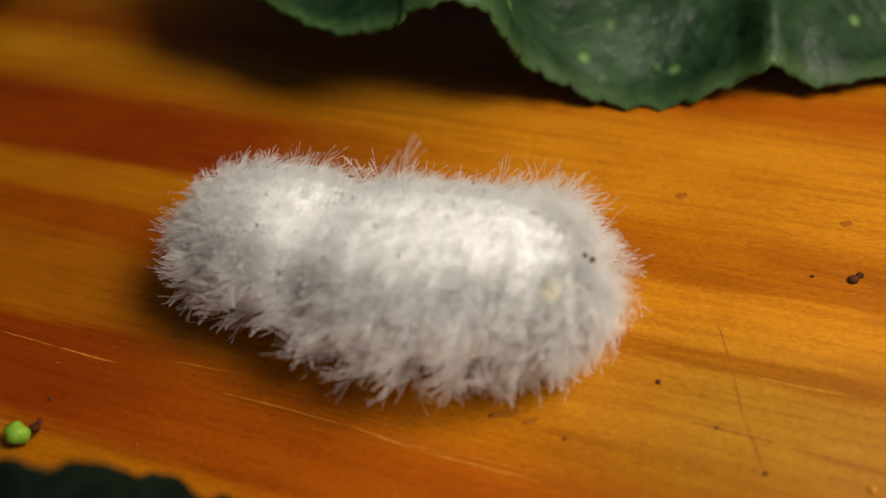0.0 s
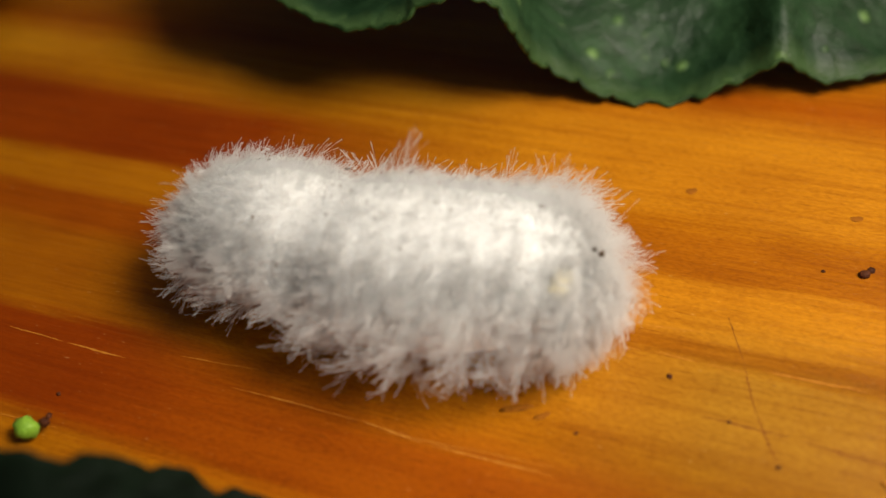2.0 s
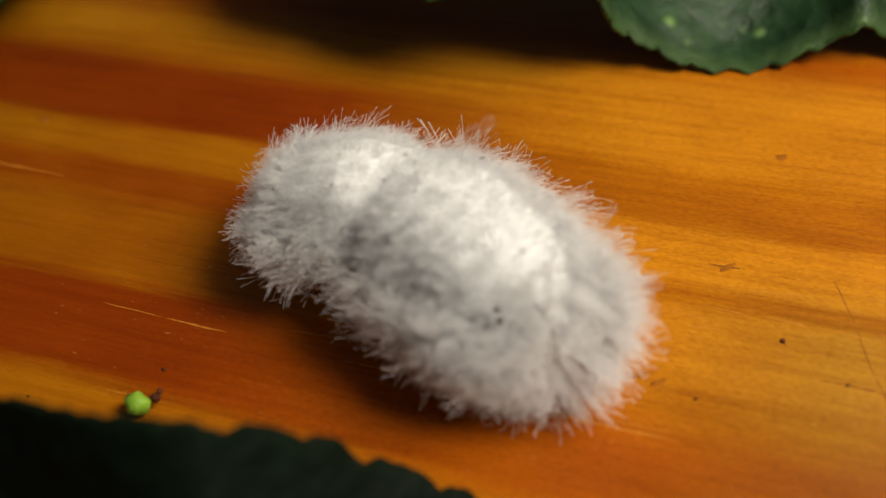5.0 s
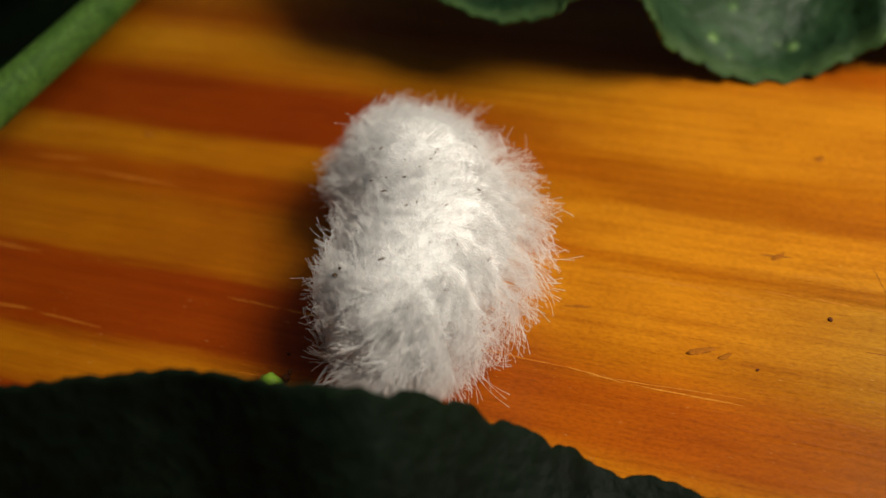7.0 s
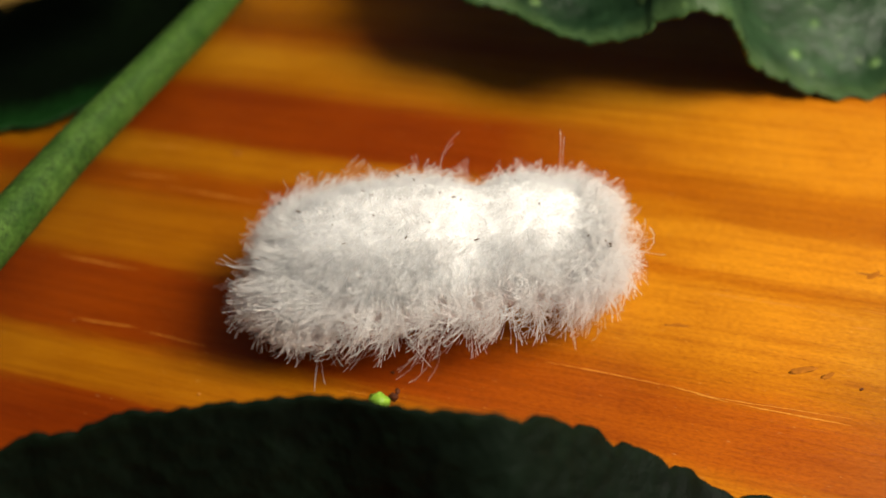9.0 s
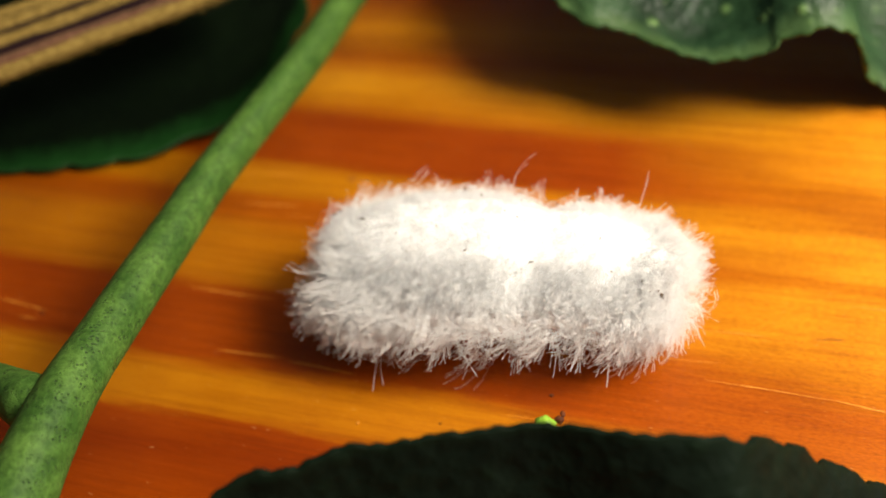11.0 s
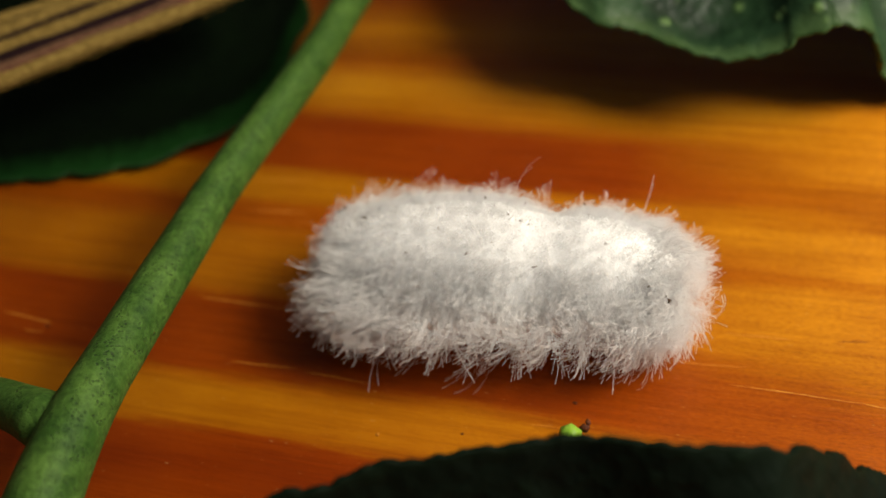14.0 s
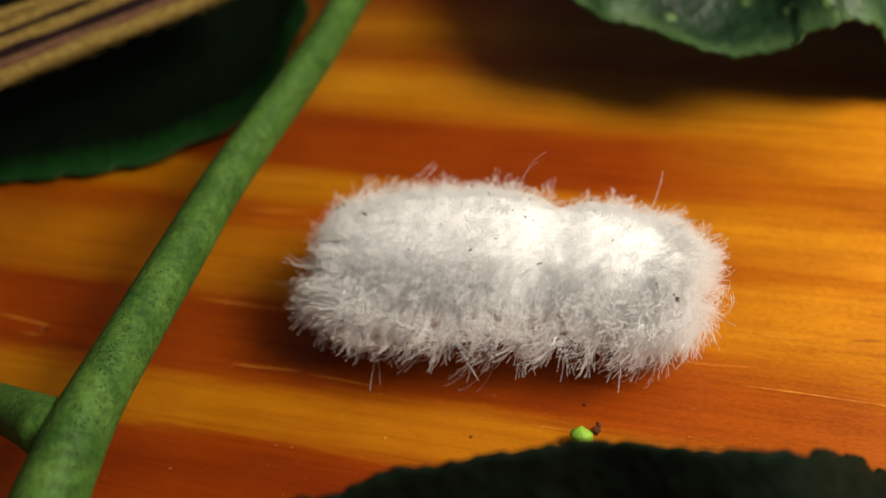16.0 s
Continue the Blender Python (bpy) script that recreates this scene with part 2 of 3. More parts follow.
def stem_material():
    n = Nodes("speckled_green_stem")
    obj = n.coords((1, 1, 1))
    long_ = n.noise(n.coords((500, 500, 500)), 1.0, 4)
    col = n.ramp(long_, [(0.3, (0.023, 0.064, 0.008)), (0.7, (0.059, 0.122, 0.019))])
    mottle = n.noise(obj, 2300, 3, 0.6)
    col = n.mix(1.0, col, n.ramp(mottle, [(0.35, (0.7, 0.75, 0.7)), (0.65, (1.35, 1.3, 1.45))]), "MULTIPLY")
    vor = n.add("ShaderNodeTexVoronoi", Scale=4600.0)
    n.link(obj, vor.inputs["Vector"])
    keep = n.noise(obj, 1100, 5, 0.7)
    dots = n.math("MULTIPLY", n.ramp(vor.outputs["Distance"], [(0.22, grey(1)), (0.46, grey(0))]), n.ramp(keep, [(0.44, grey(0)), (0.66, grey(0.95))]))
    col = n.mix(dots, col, (0.010, 0.020, 0.007))
    return n.set(Base_Color=col, Roughness=0.6, Specular_IOR_Level=0.15, Normal=n.bump(n.math("SUBTRACT", mottle, dots), 0.5, 0.00012))


def plain_material(name, a, b, scale, rough, depth=0.0002):
    n = Nodes(name)
    f = n.noise(n.coords((1, 1, 1)), scale, 5, 0.6)
    return n.set(Base_Color=n.ramp(f, [(0.3, a), (0.7, b)]), Roughness=rough, Specular_IOR_Level=0.15, Normal=n.bump(f, 0.6, depth))


def fibre_material(name, a, b, turn):
    """Dry stalk with fibres along its length."""
    n = Nodes(name)
    f = n.noise(n.coords((150, 3200, 3200), turn), 1.0, 5, 0.65)
    g = n.noise(n.coords((1, 1, 1)), 1500, 4, 0.6)
    col = n.mix(0.35, n.ramp(f, [(0.3, a), (0.7, b)]), n.ramp(g, [(0.3, a), (0.7, b)]))
    return n.set(Base_Color=col, Roughness=0.8, Specular_IOR_Level=0.08, Normal=n.bump(n.math("ADD", f, g), 0.7, 0.0002))


WOOD = wood_material()
STREAK = plain_material("pale_wood_fleck", (0.36, 0.12, 0.008), (0.54, 0.22, 0.03), 2500, 0.35, 0.00005)
SCRATCH = plain_material("dark_scratch", (0.14, 0.042, 0.004), (0.25, 0.082, 0.009), 2500, 0.6, 0.00005)
CRUMB = plain_material("brown_crumb", (0.035, 0.010, 0.004), (0.12, 0.035, 0.012), 2600, 0.7)
KNOT = plain_material("brown_pit", (0.24, 0.076, 0.004), (0.34, 0.112, 0.006), 2400, 0.9)
DEBRIS = plain_material("dark_debris", (0.03, 0.02, 0.012), (0.12, 0.08, 0.05), 3000, 0.8)
WOOL = wool_material("white_wax_wool", (0.995, 0.995, 0.99), 0.45, 0.68)
FRINGE = wool_material("white_wax_thread", (0.995, 0.993, 0.985), 0.45, 0.50)
SKIN = skin_material()
LEAF_PALE = leaf_material("waxy_green_leaf", (0.004, 0.016, 0.005), (0.022, 0.056, 0.020), (0.10, 0.17, 0.05), 0.40, 0.20, (0.006, 0.04, 0.28))
# front leaf: its shade is put into this near-black colour
LEAF_FRONT_SHADED = leaf_material("front_leaf_painted_shade", (0.0008, 0.0020, 0.0010), (0.0030, 0.0072, 0.0036), (0.004, 0.010, 0.004), 0.5, 0.06, glands=0.4)
# left leaf: near-black inside and green rim paint the shade and the lit edge
LEAF_UNDER_SHADED = leaf_material("left_leaf_painted_shade", (0.0008, 0.0024, 0.0006), (0.0016, 0.0045, 0.0011), (0.008, 0.050, 0.008), 0.8, 0.04, (0.012, 0.075, 0.6), 0.0)
MARGIN = plain_material("pale_leaf_margin", (0.006, 0.020, 0.006), (0.045, 0.09, 0.024), 700, 0.45)
DARK_MARGIN = plain_material("green_leaf_margin", (0.004, 0.018, 0.004), (0.014, 0.055, 0.013), 500, 0.6)
STEM = stem_material()
STALK = fibre_material("tan_dry_stalk", (0.07, 0.042, 0.006), (0.29, 0.20, 0.055), 27)
GROOVE = fibre_material("purple_brown_groove", (0.005, 0.002, 0.003), (0.022, 0.009, 0.009), 27)
PURPLE = fibre_material("purple_ridge", (0.09, 0.012, 0.025), (0.17, 0.04, 0.055), 27)
MAUVE = fibre_material("mauve_brown_band", (0.05, 0.024, 0.012), (0.17, 0.09, 0.05), 27)
BUD = plain_material("bright_green_bud", (0.12, 0.26, 0.018), (0.25, 0.43, 0.045), 1600, 0.32)


# ---- mesh helpers ----
def thing(name, label, category, group="", kind=""):
    return tagged(new(name), label, category, group, kind)


def part(name, bm, material, parent, label="", smooth=True):
    """Link a bmesh as one mesh object under a thing or a part."""
    me = bpy.data.meshes.new(name)
    bm.to_mesh(me)
    bm.free()
    me.materials.append(material)
    if smooth:
        me.polygons.foreach_set("use_smooth", [True] * len(me.polygons))
    ob = new(name, me)
    ob.parent = parent
    return tagged(ob, label)


def mesh_part(name, verts, quads, material, parent, label="", kind="", uv=None, smooth=True):
    """The same from arrays of vertices (millimetres) and four-sided faces."""
    verts, quads = np.asarray(verts, np.float32) * MM, np.asarray(quads, np.int32)
    me = bpy.data.meshes.new(name)
    me.vertices.add(len(verts))
    me.vertices.foreach_set("co", verts.ravel())
    me.loops.add(quads.size)
    me.loops.foreach_set("vertex_index", quads.ravel())
    me.polygons.add(len(quads))
    me.polygons.foreach_set("loop_start", np.arange(0, quads.size, 4, dtype=np.int32))
    me.polygons.foreach_set("loop_total", np.full(len(quads), 4, np.int32))
    if uv is not None:
        layer = me.uv_layers.new(name="UVMap")
        layer.data.foreach_set("uv", np.asarray(uv, np.float32)[quads.ravel()].ravel())
    me.update(calc_edges=True)
    if smooth:
        me.polygons.foreach_set("use_smooth", np.ones(len(quads), bool))
    me.materials.append(material)
    ob = new(name, me)
    ob.parent = parent
    return tagged(ob, label, kind=kind)


def unit(a):
    return a / np.maximum(np.linalg.norm(a, axis=-1, keepdims=True), 1e-9)


def threads(points, radius):
    """Three-sided tapering tubes along polylines: points (n, k, 3), radius (n, k)."""
    n, k, _ = points.shape
    way = unit(np.gradient(points, axis=1))
    side = unit(np.cross(way, np.array([0.31, 0.52, 0.79])))
    up = np.cross(way, side)
    ring = []
    for j in range(3):
        a = 2 * math.pi * j / 3
        ring.append(points + radius[..., None] * (side * math.cos(a) + up * math.sin(a)))
    verts = np.stack(ring, 2).reshape(-1, 3)
    i = np.arange(n)[:, None, None] * k * 3 + np.arange(k - 1)[None, :, None] * 3
    j = np.arange(3)[None, None, :]
    a, b = i + j, i + (j + 1) % 3
    quads = np.stack([a, b, b + 3, a + 3], -1).reshape(-1, 4)
    return verts, quads


def tube(path, radius, sides=20, shape=None):
    """A closed tube along a path (k, 3) with radii (k,), its section shaped by shape(angle)."""
    path, radius = np.asarray(path, float), np.asarray(radius, float)
    way = unit(np.gradient(path, axis=0))
    side = unit(np.cross(way, np.array([0, 0, 1.0])))
    up = np.cross(side, way)
    ang = np.linspace(0, 2 * math.pi, sides, endpoint=False)
    f = np.array([shape(a) if shape else 1.0 for a in ang])
    ring = path[:, None] + radius[:, None, None] * f[None, :, None] * (np.cos(ang)[None, :, None] * side[:, None] + np.sin(ang)[None, :, None] * up[:, None])
    k = len(path)
    verts = np.concatenate([ring.reshape(-1, 3), path[:1], path[-1:]])
    quads = []
    for i in range(k - 1):
        for j in range(sides):
            a, b = i * sides + j, i * sides + (j + 1) % sides
            quads.append((a, b, b + sides, a + sides))
    for j in range(0, sides, 2):
        a, b, c = j, (j + 1) % sides, (j + 2) % sides
        quads.append((c, b, a, k * sides))
        o = (k - 1) * sides
        quads.append((o + a, o + b, o + c, k * sides + 1))
    return verts, quads


def spline(ctrl, n):
    """Smooth curve through control points (Catmull-Rom)."""
    c = np.asarray(ctrl, float)
    c = np.vstack([2 * c[0] - c[1], c, 2 * c[-1] - c[-2]])
    out = []
    for t in np.linspace(0, len(c) - 3 - 1e-6, n):
        i, f = int(t), t - int(t)
        p0, p1, p2, p3 = c[i:i + 4]
        out.append(0.5 * (2 * p1 + (p2 - p0) * f + (2 * p0 - 5 * p1 + 4 * p2 - p3) * f * f + (3 * p1 - p0 - 3 * p2 + p3) * f ** 3))
    return np.array(out)


def crumb(name, place, size, material, parent, seed, label=""):
    """A small uneven lump; size (x, y, z) in millimetres."""
    rng = random.Random(seed)
    bm = bmesh.new()
    bmesh.ops.create_icosphere(bm, subdivisions=2, radius=1.0)
    turn = Matrix.Rotation(rng.uniform(0, 6.28), 4, "Z")
    for v in bm.verts:
        w = 1 + 0.35 * noise.noise(v.co * 1.7 + Vector((seed * 3.1, 0, 0)))
        co = turn @ Vector((v.co.x * size[0] * w, v.co.y * size[1] * w, v.co.z * size[2] * w))
        v.co = (co + Vector(place)) * MM
    return part(name, bm, material, parent, label)


# ---- the board ----
board = thing("tabletop", "orange varnished pine board with dark red grain bands", "table", kind="structure")
bm = bmesh.new()
bmesh.ops.create_cube(bm, size=1.0)
for v in bm.verts:
    v.co = Vector((v.co.x * 0.70, v.co.y * 0.50, (v.co.z - 0.5) * 0.022))
bmesh.ops.bevel(bm, geom=bm.edges[:], offset=0.002, segments=3, affect="EDGES")
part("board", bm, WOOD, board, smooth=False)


def sliver(name, a, b, width, material, seed):
    """A slim, uneven fleck lying along the board from a to b (millimetres)."""
    rng = np.random.RandomState(seed)
    a, b = np.array(a), np.array(b)
    k = 22
    f = np.linspace(0, 1, k)
    mid = a + (b - a) * f[:, None]
    way = (b - a) / np.linalg.norm(b - a)
    side = np.array([-way[1], way[0]])
    mid = mid + side * (rng.randn(k).cumsum() * 0.009)[:, None]
    half = width / 2 * np.sin(math.pi * np.clip(f, 0.02, 0.98)) ** 0.5 * rng.uniform(0.45, 1.1, k)
    top = 0.012
    verts = np.concatenate([np.c_[mid + side * half[:, None], np.full(k, 0.002)], np.c_[mid, np.full(k, top)], np.c_[mid - side * half[:, None], np.full(k, 0.002)]])
    quads = [(i, i + 1, k + i + 1, k + i) for i in range(k - 1)] + [(k + i, k + i + 1, 2 * k + i + 1, 2 * k + i) for i in range(k - 1)]
    quads = [q[::-1] for q in quads]
    return mesh_part(name, verts, quads, material, board)


for i, (a, b, w) in enumerate([((-30.2, -2.9), (-26.5, -4.4), 0.16), ((-26.2, -4.5), (-22.4, -5.9), 0.24), ((-15.9, -8.5), (-8.5, -11.2), 0.17),
                               ((-8.5, -11.2), (-5.3, -12.8), 0.22), ((-5.0, -12.9), (1.2, -15.1), 0.20), ((4.5, -6.6), (6.6, -7.4), 0.18), ((7.3, -7.6), (9.5, -8.6), 0.2),
                               ((9.8, -8.7), (12.0, -9.5), 0.13), ((6.5, -5.5), (9.9, -6.4), 0.12), ((3.4, -7.9), (4.7, -8.3), 0.18), ((12.6, -9.3), (17.4, -11.0), 0.2),
                               ((-5.0, -3.9), (-1.7, -5.0), 0.18), ((-1.5, -5.1), (1.2, -6.1), 0.24), ((1.4, -6.2), (4.2, -7.5), 0.15),
                               ((-66.5, 7.2), (-62.3, 5.3), 0.30), ((-51.3, 5.8), (-44.6, 3.3), 0.24), ((-48.4, -0.9), (-43.7, -2.4), 0.26),
                               ((-43.2, -2.7), (-38.4, -4.6), 0.16), ((-64.5, 5.0), (-62.8, 4.5), 0.2), ((-48.2, 14.8), (-43.2, 13.5), 0.26),
                               ((-44.2, 12.6), (-35.6, 9.2), 0.26), ((-48.6, 18.7), (-42.7, 17.2), 0.22), ((-15.0, -4.4), (-11.0, -5.6), 0.16),
                               ((-19.2, -6.0), (-14.2, -7.4), 0.13), ((-7.5, -11.9), (1.4, -14.6), 0.13), ((-29.0, -9.3), (-25.0, -10.6), 0.12)]):
    sliver("wood_fleck", a, b, w * 0.6, STREAK, 40 + i)
for i, (a, b, w) in enumerate([((11.6, -5.4), (11.8, -8.6), 0.09), ((11.8, -8.6), (11.7, -12.2), 0.11), ((11.7, -12.2), (11.9, -15.2), 0.13),
                               ((8.9, -12.0), (13.0, -13.6), 0.14), ((13.4, -13.8), (18.0, -15.8), 0.16), ((5.0, -3.4), (7.0, -4.0), 0.18),
                               ((-8.2, -6.3), (-6.4, -6.7), 0.16)]):
    sliver("scratch", a, b, w, SCRATCH, 80 + i)
for i, (x, y, sx, sy, m) in enumerate([(20.7, 1.8, .42, .26, KNOT), (11.5, 5.3, .40, .28, KNOT), (-0.4, -10.9, 1.0, .24, KNOT), (0.9, -11.5, .5, .16, KNOT),
                                       (-7.1, -6.5, .34, .13, KNOT), (-38.9, 15.9, .5, .3, KNOT), (6.1, -3.8, .55, .2, KNOT)]):
    crumb("pit", (x, y, 0.0), (sx, sy, 0.014), m, board, 120 + i)
# the pale lump at (16.7, -16.5) paints a glint on the varnish
for i, (x, y, s, m) in enumerate([(19.75, -2.92, .36, CRUMB), (20.2, -2.6, .26, CRUMB), (7.76, -9.4, .17, CRUMB), (2.53, -12.7, .11, CRUMB), (-25.63, -8.33, .14, CRUMB),
                                  (17.6, -2.4, .12, CRUMB), (12.0, -15.3, .13, CRUMB), (-32.96, -9.51, .10, CRUMB), (-62.5, 4.9, .16, CRUMB),
                                  (10.2, -12.5, .12, CRUMB), (16.7, -16.5, .22, STREAK), (-38.3, -8.7, .12, STREAK)]):
    ob = crumb("wood_crumb_and_glint" if m is STREAK else "dirt_crumb", (x, y, s * 0.35), (s, s * 0.8, s * 0.5), m, None, 200 + i)
    tagged(ob, "small pale wood crumb and painted varnish glint on the board" if m is STREAK else "small dark brown crumb lying on the varnished board", "crumb", "crumbs on the board")


# ---- leaves ----
def leaf_sheet(name, parent, edge, inward, depth, material, rim_material, scallop, pucker, seed, rows=60, thick=0.28, rise=None):
    """A leaf blade that grows from its margin (control points, millimetres) inwards."""
    cols = 260
    e = spline(edge, cols)
    rng = np.random.RandomState(seed)
    along = np.r_[0, np.cumsum(np.linalg.norm(np.diff(e, axis=0), axis=1))]
    # the way inwards may turn along the margin
    ways = np.asarray(inward, float).reshape(-1, 3)
    inw = unit(np.stack([np.interp(along / along[-1], np.linspace(0, 1, len(ways)), ways[:, c]) for c in range(3)], -1)) if len(ways) > 1 else unit(ways)
    wobble = along / scallop[0] * math.pi + 1.1 * np.sin(along / 7.3 + seed) + 0.6 * np.sin(along / 3.1 + 2 * seed)
    tooth = np.abs(np.sin(wobble)) ** 0.7 * scallop[1] * (0.65 + 0.5 * np.sin(along / 5.7 + seed)) + scallop[2] * np.sin(along * 4.1) * np.sin(along * 1.3)
    b = np.linspace(0, 1, rows) ** 1.5
    verts, uv = [], []
    ph = rng.uniform(0, 6.28, 6)
    for j, f in enumerate(b):
        d = f * depth
        p = e + inw * d
        fade = np.exp(-d / 2.5)
        p = p - inw * ((tooth - scallop[1] * 0.5) * fade)[:, None]
        lift = pucker * (np.sin(along / 4.1 + ph[0] + d / 9) * np.sin(d / 5.2 + ph[1]) + 0.6 * np.sin(along / 2.3 + ph[2] - d / 4) * np.sin(d / 3.1 + ph[3])
                         + 0.25 * np.sin(along / 0.9 + ph[4] + d * 0.8) * fade) * min(1, 0.35 + d / 5)
        p = p + np.array([0, 0, 1.0]) * lift[:, None]
        if rise:
            p[:, 2] += rise(along / along[-1], d)
        p[:, 2] = np.maximum(p[:, 2], 0.16)
        if j == 0:
            rim_line = p - np.array([0, 0, thick * 0.5])
        verts.append(p)
        uv.append(np.c_[along / along[-1], np.full(cols, f)])
    verts, uv = np.concatenate(verts), np.concatenate(uv)
    i = np.arange(rows - 1)[:, None] * cols + np.arange(cols - 1)[None]
    quads = np.stack([i, i + 1, i + 1 + cols, i + cols], -1).reshape(-1, 4)
    ob = mesh_part(name, verts, quads, material, parent, uv=uv)
    sol = ob.modifiers.new("thickness", "SOLIDIFY")
    sol.thickness, sol.offset = thick * MM, -1
    verts, quads = tube(rim_line, np.full(len(rim_line), thick * 0.62) * (1 + 0.12 * np.sin(np.arange(len(rim_line)) * 1.7)), 8)
    mesh_part("margin", verts, quads, rim_material, parent, "paler thickened leaf margin")
    return ob


upper = thing("leaf", "waxy dark green leaf with wavy toothed edge above the board", "leaf", "leaves")
leaf_sheet("blade", upper, UPPER_EDGE, (0.10, 1.0, 0.42), 42, LEAF_PALE, MARGIN, (2.6, 0.6, 0.16), 1.15, 3)
petiole = spline([(-20.0, 28.2, 8.4), (-26.0, 29.0, 8.2), (-32.0, 31.0, 8.3), (-37.0, 33.6, 8.0)], 40)
verts, quads = tube(petiole, np.linspace(0.55, 0.8, 40), 14)
mesh_part("petiole", verts, quads, STEM, upper, "thin green leaf stalk")
front = thing("leaf", "green leaf with scalloped edge arching over the board, shade painted into its colour", "leaf", "leaves")
leaf_sheet("blade", front, FRONT_EDGE, [(-0.12, -0.42, -1.0), (-0.12, -0.42, -1.0), (-0.1, -0.5, -0.9), (0.0, -0.9, -0.45), (0.1, -1.0, -0.2)], 17, LEAF_FRONT_SHADED, LEAF_FRONT_SHADED, (4.6, 0.55, 0.10), 0.34, 5)
left = thing("leaf", "green leaf lying on the board under the stem, painted near black for shade", "leaf", "leaves")
leaf_sheet("blade", left, LEFT_EDGE, (-0.25, 1.0, 0.10), 45, LEAF_UNDER_SHADED, DARK_MARGIN, (6.0, 0.5, 0.05), 0.30, 7)


# ---- stem and dry stalk ----
plant_stem = thing("stem", "speckled light green plant stem lying across the board", "stem")
axis = spline(STEM_AXIS, 90)
width = np.interp(np.linspace(0, 1, 90), [0, 0.25, 0.5, 0.72, 0.86, 1.0], [1.3, 1.45, 1.55, 1.66, 2.05, 2.1])
verts, quads = tube(axis, width, 28, lambda a: 1 + 0.05 * math.cos(3 * a + 0.6))
mesh_part("stalk", verts, quads, STEM, plant_stem)
side = spline(BRANCH_AXIS, 30)
verts, quads = tube(side, np.interp(np.linspace(0, 1, 30), [0, 0.25, 0.5, 1], [1.1, 1.75, 1.5, 1.3]), 20)
mesh_part("branch", verts, quads, STEM, plant_stem, "short side branch in shade")

dry = thing("dry_stalk", "grooved tan dry stalk with a thin purple ridge", "stalk")
run = np.array(STALK_LINE[1]) - np.array(STALK_LINE[0])
run = run / np.linalg.norm(run)
across = unit(np.cross(np.array([0, 0, 1.0]), run))
for name, off, rad, low, mat, lab in [("ridge", 1.15, 0.66, 0.0, STALK, ""), ("purple_ridge", 2.05, 0.16, -0.12, PURPLE, "thin purple ridge"), ("band", 2.85, 0.46, 0.0, MAUVE, "mauve-brown band"),
                                 ("groove", 4.3, 0.75, 0.30, GROOVE, "dark purple-brown groove"), ("ridge", 6.0, 0.66, 0.05, STALK, ""), ("groove", 7.4, 0.62, 0.28, GROOVE, "dark purple-brown groove"),
                                 ("ridge", 8.8, 0.62, 0.1, STALK, ""), ("groove", 9.8, 0.4, 0.3, GROOVE, "dark purple-brown groove"), ("ridge", 10.7, 0.6, 0.1, STALK, "")]:
    f = np.linspace(0, 1, 60)
    line = np.array(STALK_LINE[0]) + (np.array(STALK_LINE[1]) - np.array(STALK_LINE[0])) * f[:, None]
    line = line + across * (off + 0.35) - np.array([0, 0, low])
    line[:, 2] += 0.05 * np.sin(f * 40 + off) + 0.04 * np.sin(f * 93 + off * 2)
    # the stalk bends down to rest on the board at its far end
    line[:, 2] = np.maximum(line[:, 2] - 34 * np.clip((0.42 - f) / 0.42, 0, 1) ** 2, 1.0)
    verts, quads = tube(line, np.full(60, rad) * (1 + 0.04 * np.sin(f * 70 + off * 3)), 14)
    mesh_part(name, verts, quads, mat, dry, lab)
rng = np.random.RandomState(11)
nf = 700
f = rng.uniform(0.4, 1, nf)
base = np.array(STALK_LINE[0]) + (np.array(STALK_LINE[1]) - np.array(STALK_LINE[0])) * f[:, None] + across * 0.85
d0 = unit(np.c_[rng.randn(nf, 2) * 0.4, rng.randn(nf) * 0.3] - across * 1.0)
u = np.linspace(0, 1, 4)[None, :, None]
pts = base[:, None] + d0[:, None] * u * rng.uniform(0.3, 0.9, nf)[:, None, None] + np.array([0, 0, -0.2]) * u * u
verts, quads = threads(pts, np.full((nf, 4), 0.010))
mesh_part("fuzz", verts, quads, STALK, dry, "fine tan fuzz", "stuff")

bud = thing("bud", "tiny bright green bud with a dark withered tip", "bud")
crumb("bud_body", (-26.35, -11.1, 0.72), (0.66, 0.62, 0.66), BUD, bud, 301)
crumb("bud_tip", (-25.45, -10.8, 0.75), (0.30, 0.26, 0.28), CRUMB, bud, 302, "dark brown withered tip")
crumb("bud_tip", (-25.2, -10.55, 0.95), (0.16, 0.24, 0.14), CRUMB, bud, 303, "dark brown withered tip")


# ---- the larva ----
HALF = 10.7
SEGMENTS = 12
CENTRE_Z = 5.05
BODY = 4.35


def girth(s, phi=0.0):
    """How wide the body is at s millimetres from its middle; head at +, tail at -; the waist lies on one flank."""
    s = np.asarray(s, float)
    ends = np.clip(1 - (np.abs(s) / (HALF + 0.7)) ** np.where(s > 0, 3.2, 2.5), 0.02, 1) ** 0.5
    waist = 1 - (0.07 + 0.09 * (0.5 - 0.5 * np.sin(phi))) * np.exp(-((s + 3.0) / 2.0) ** 2)
    return ends * waist


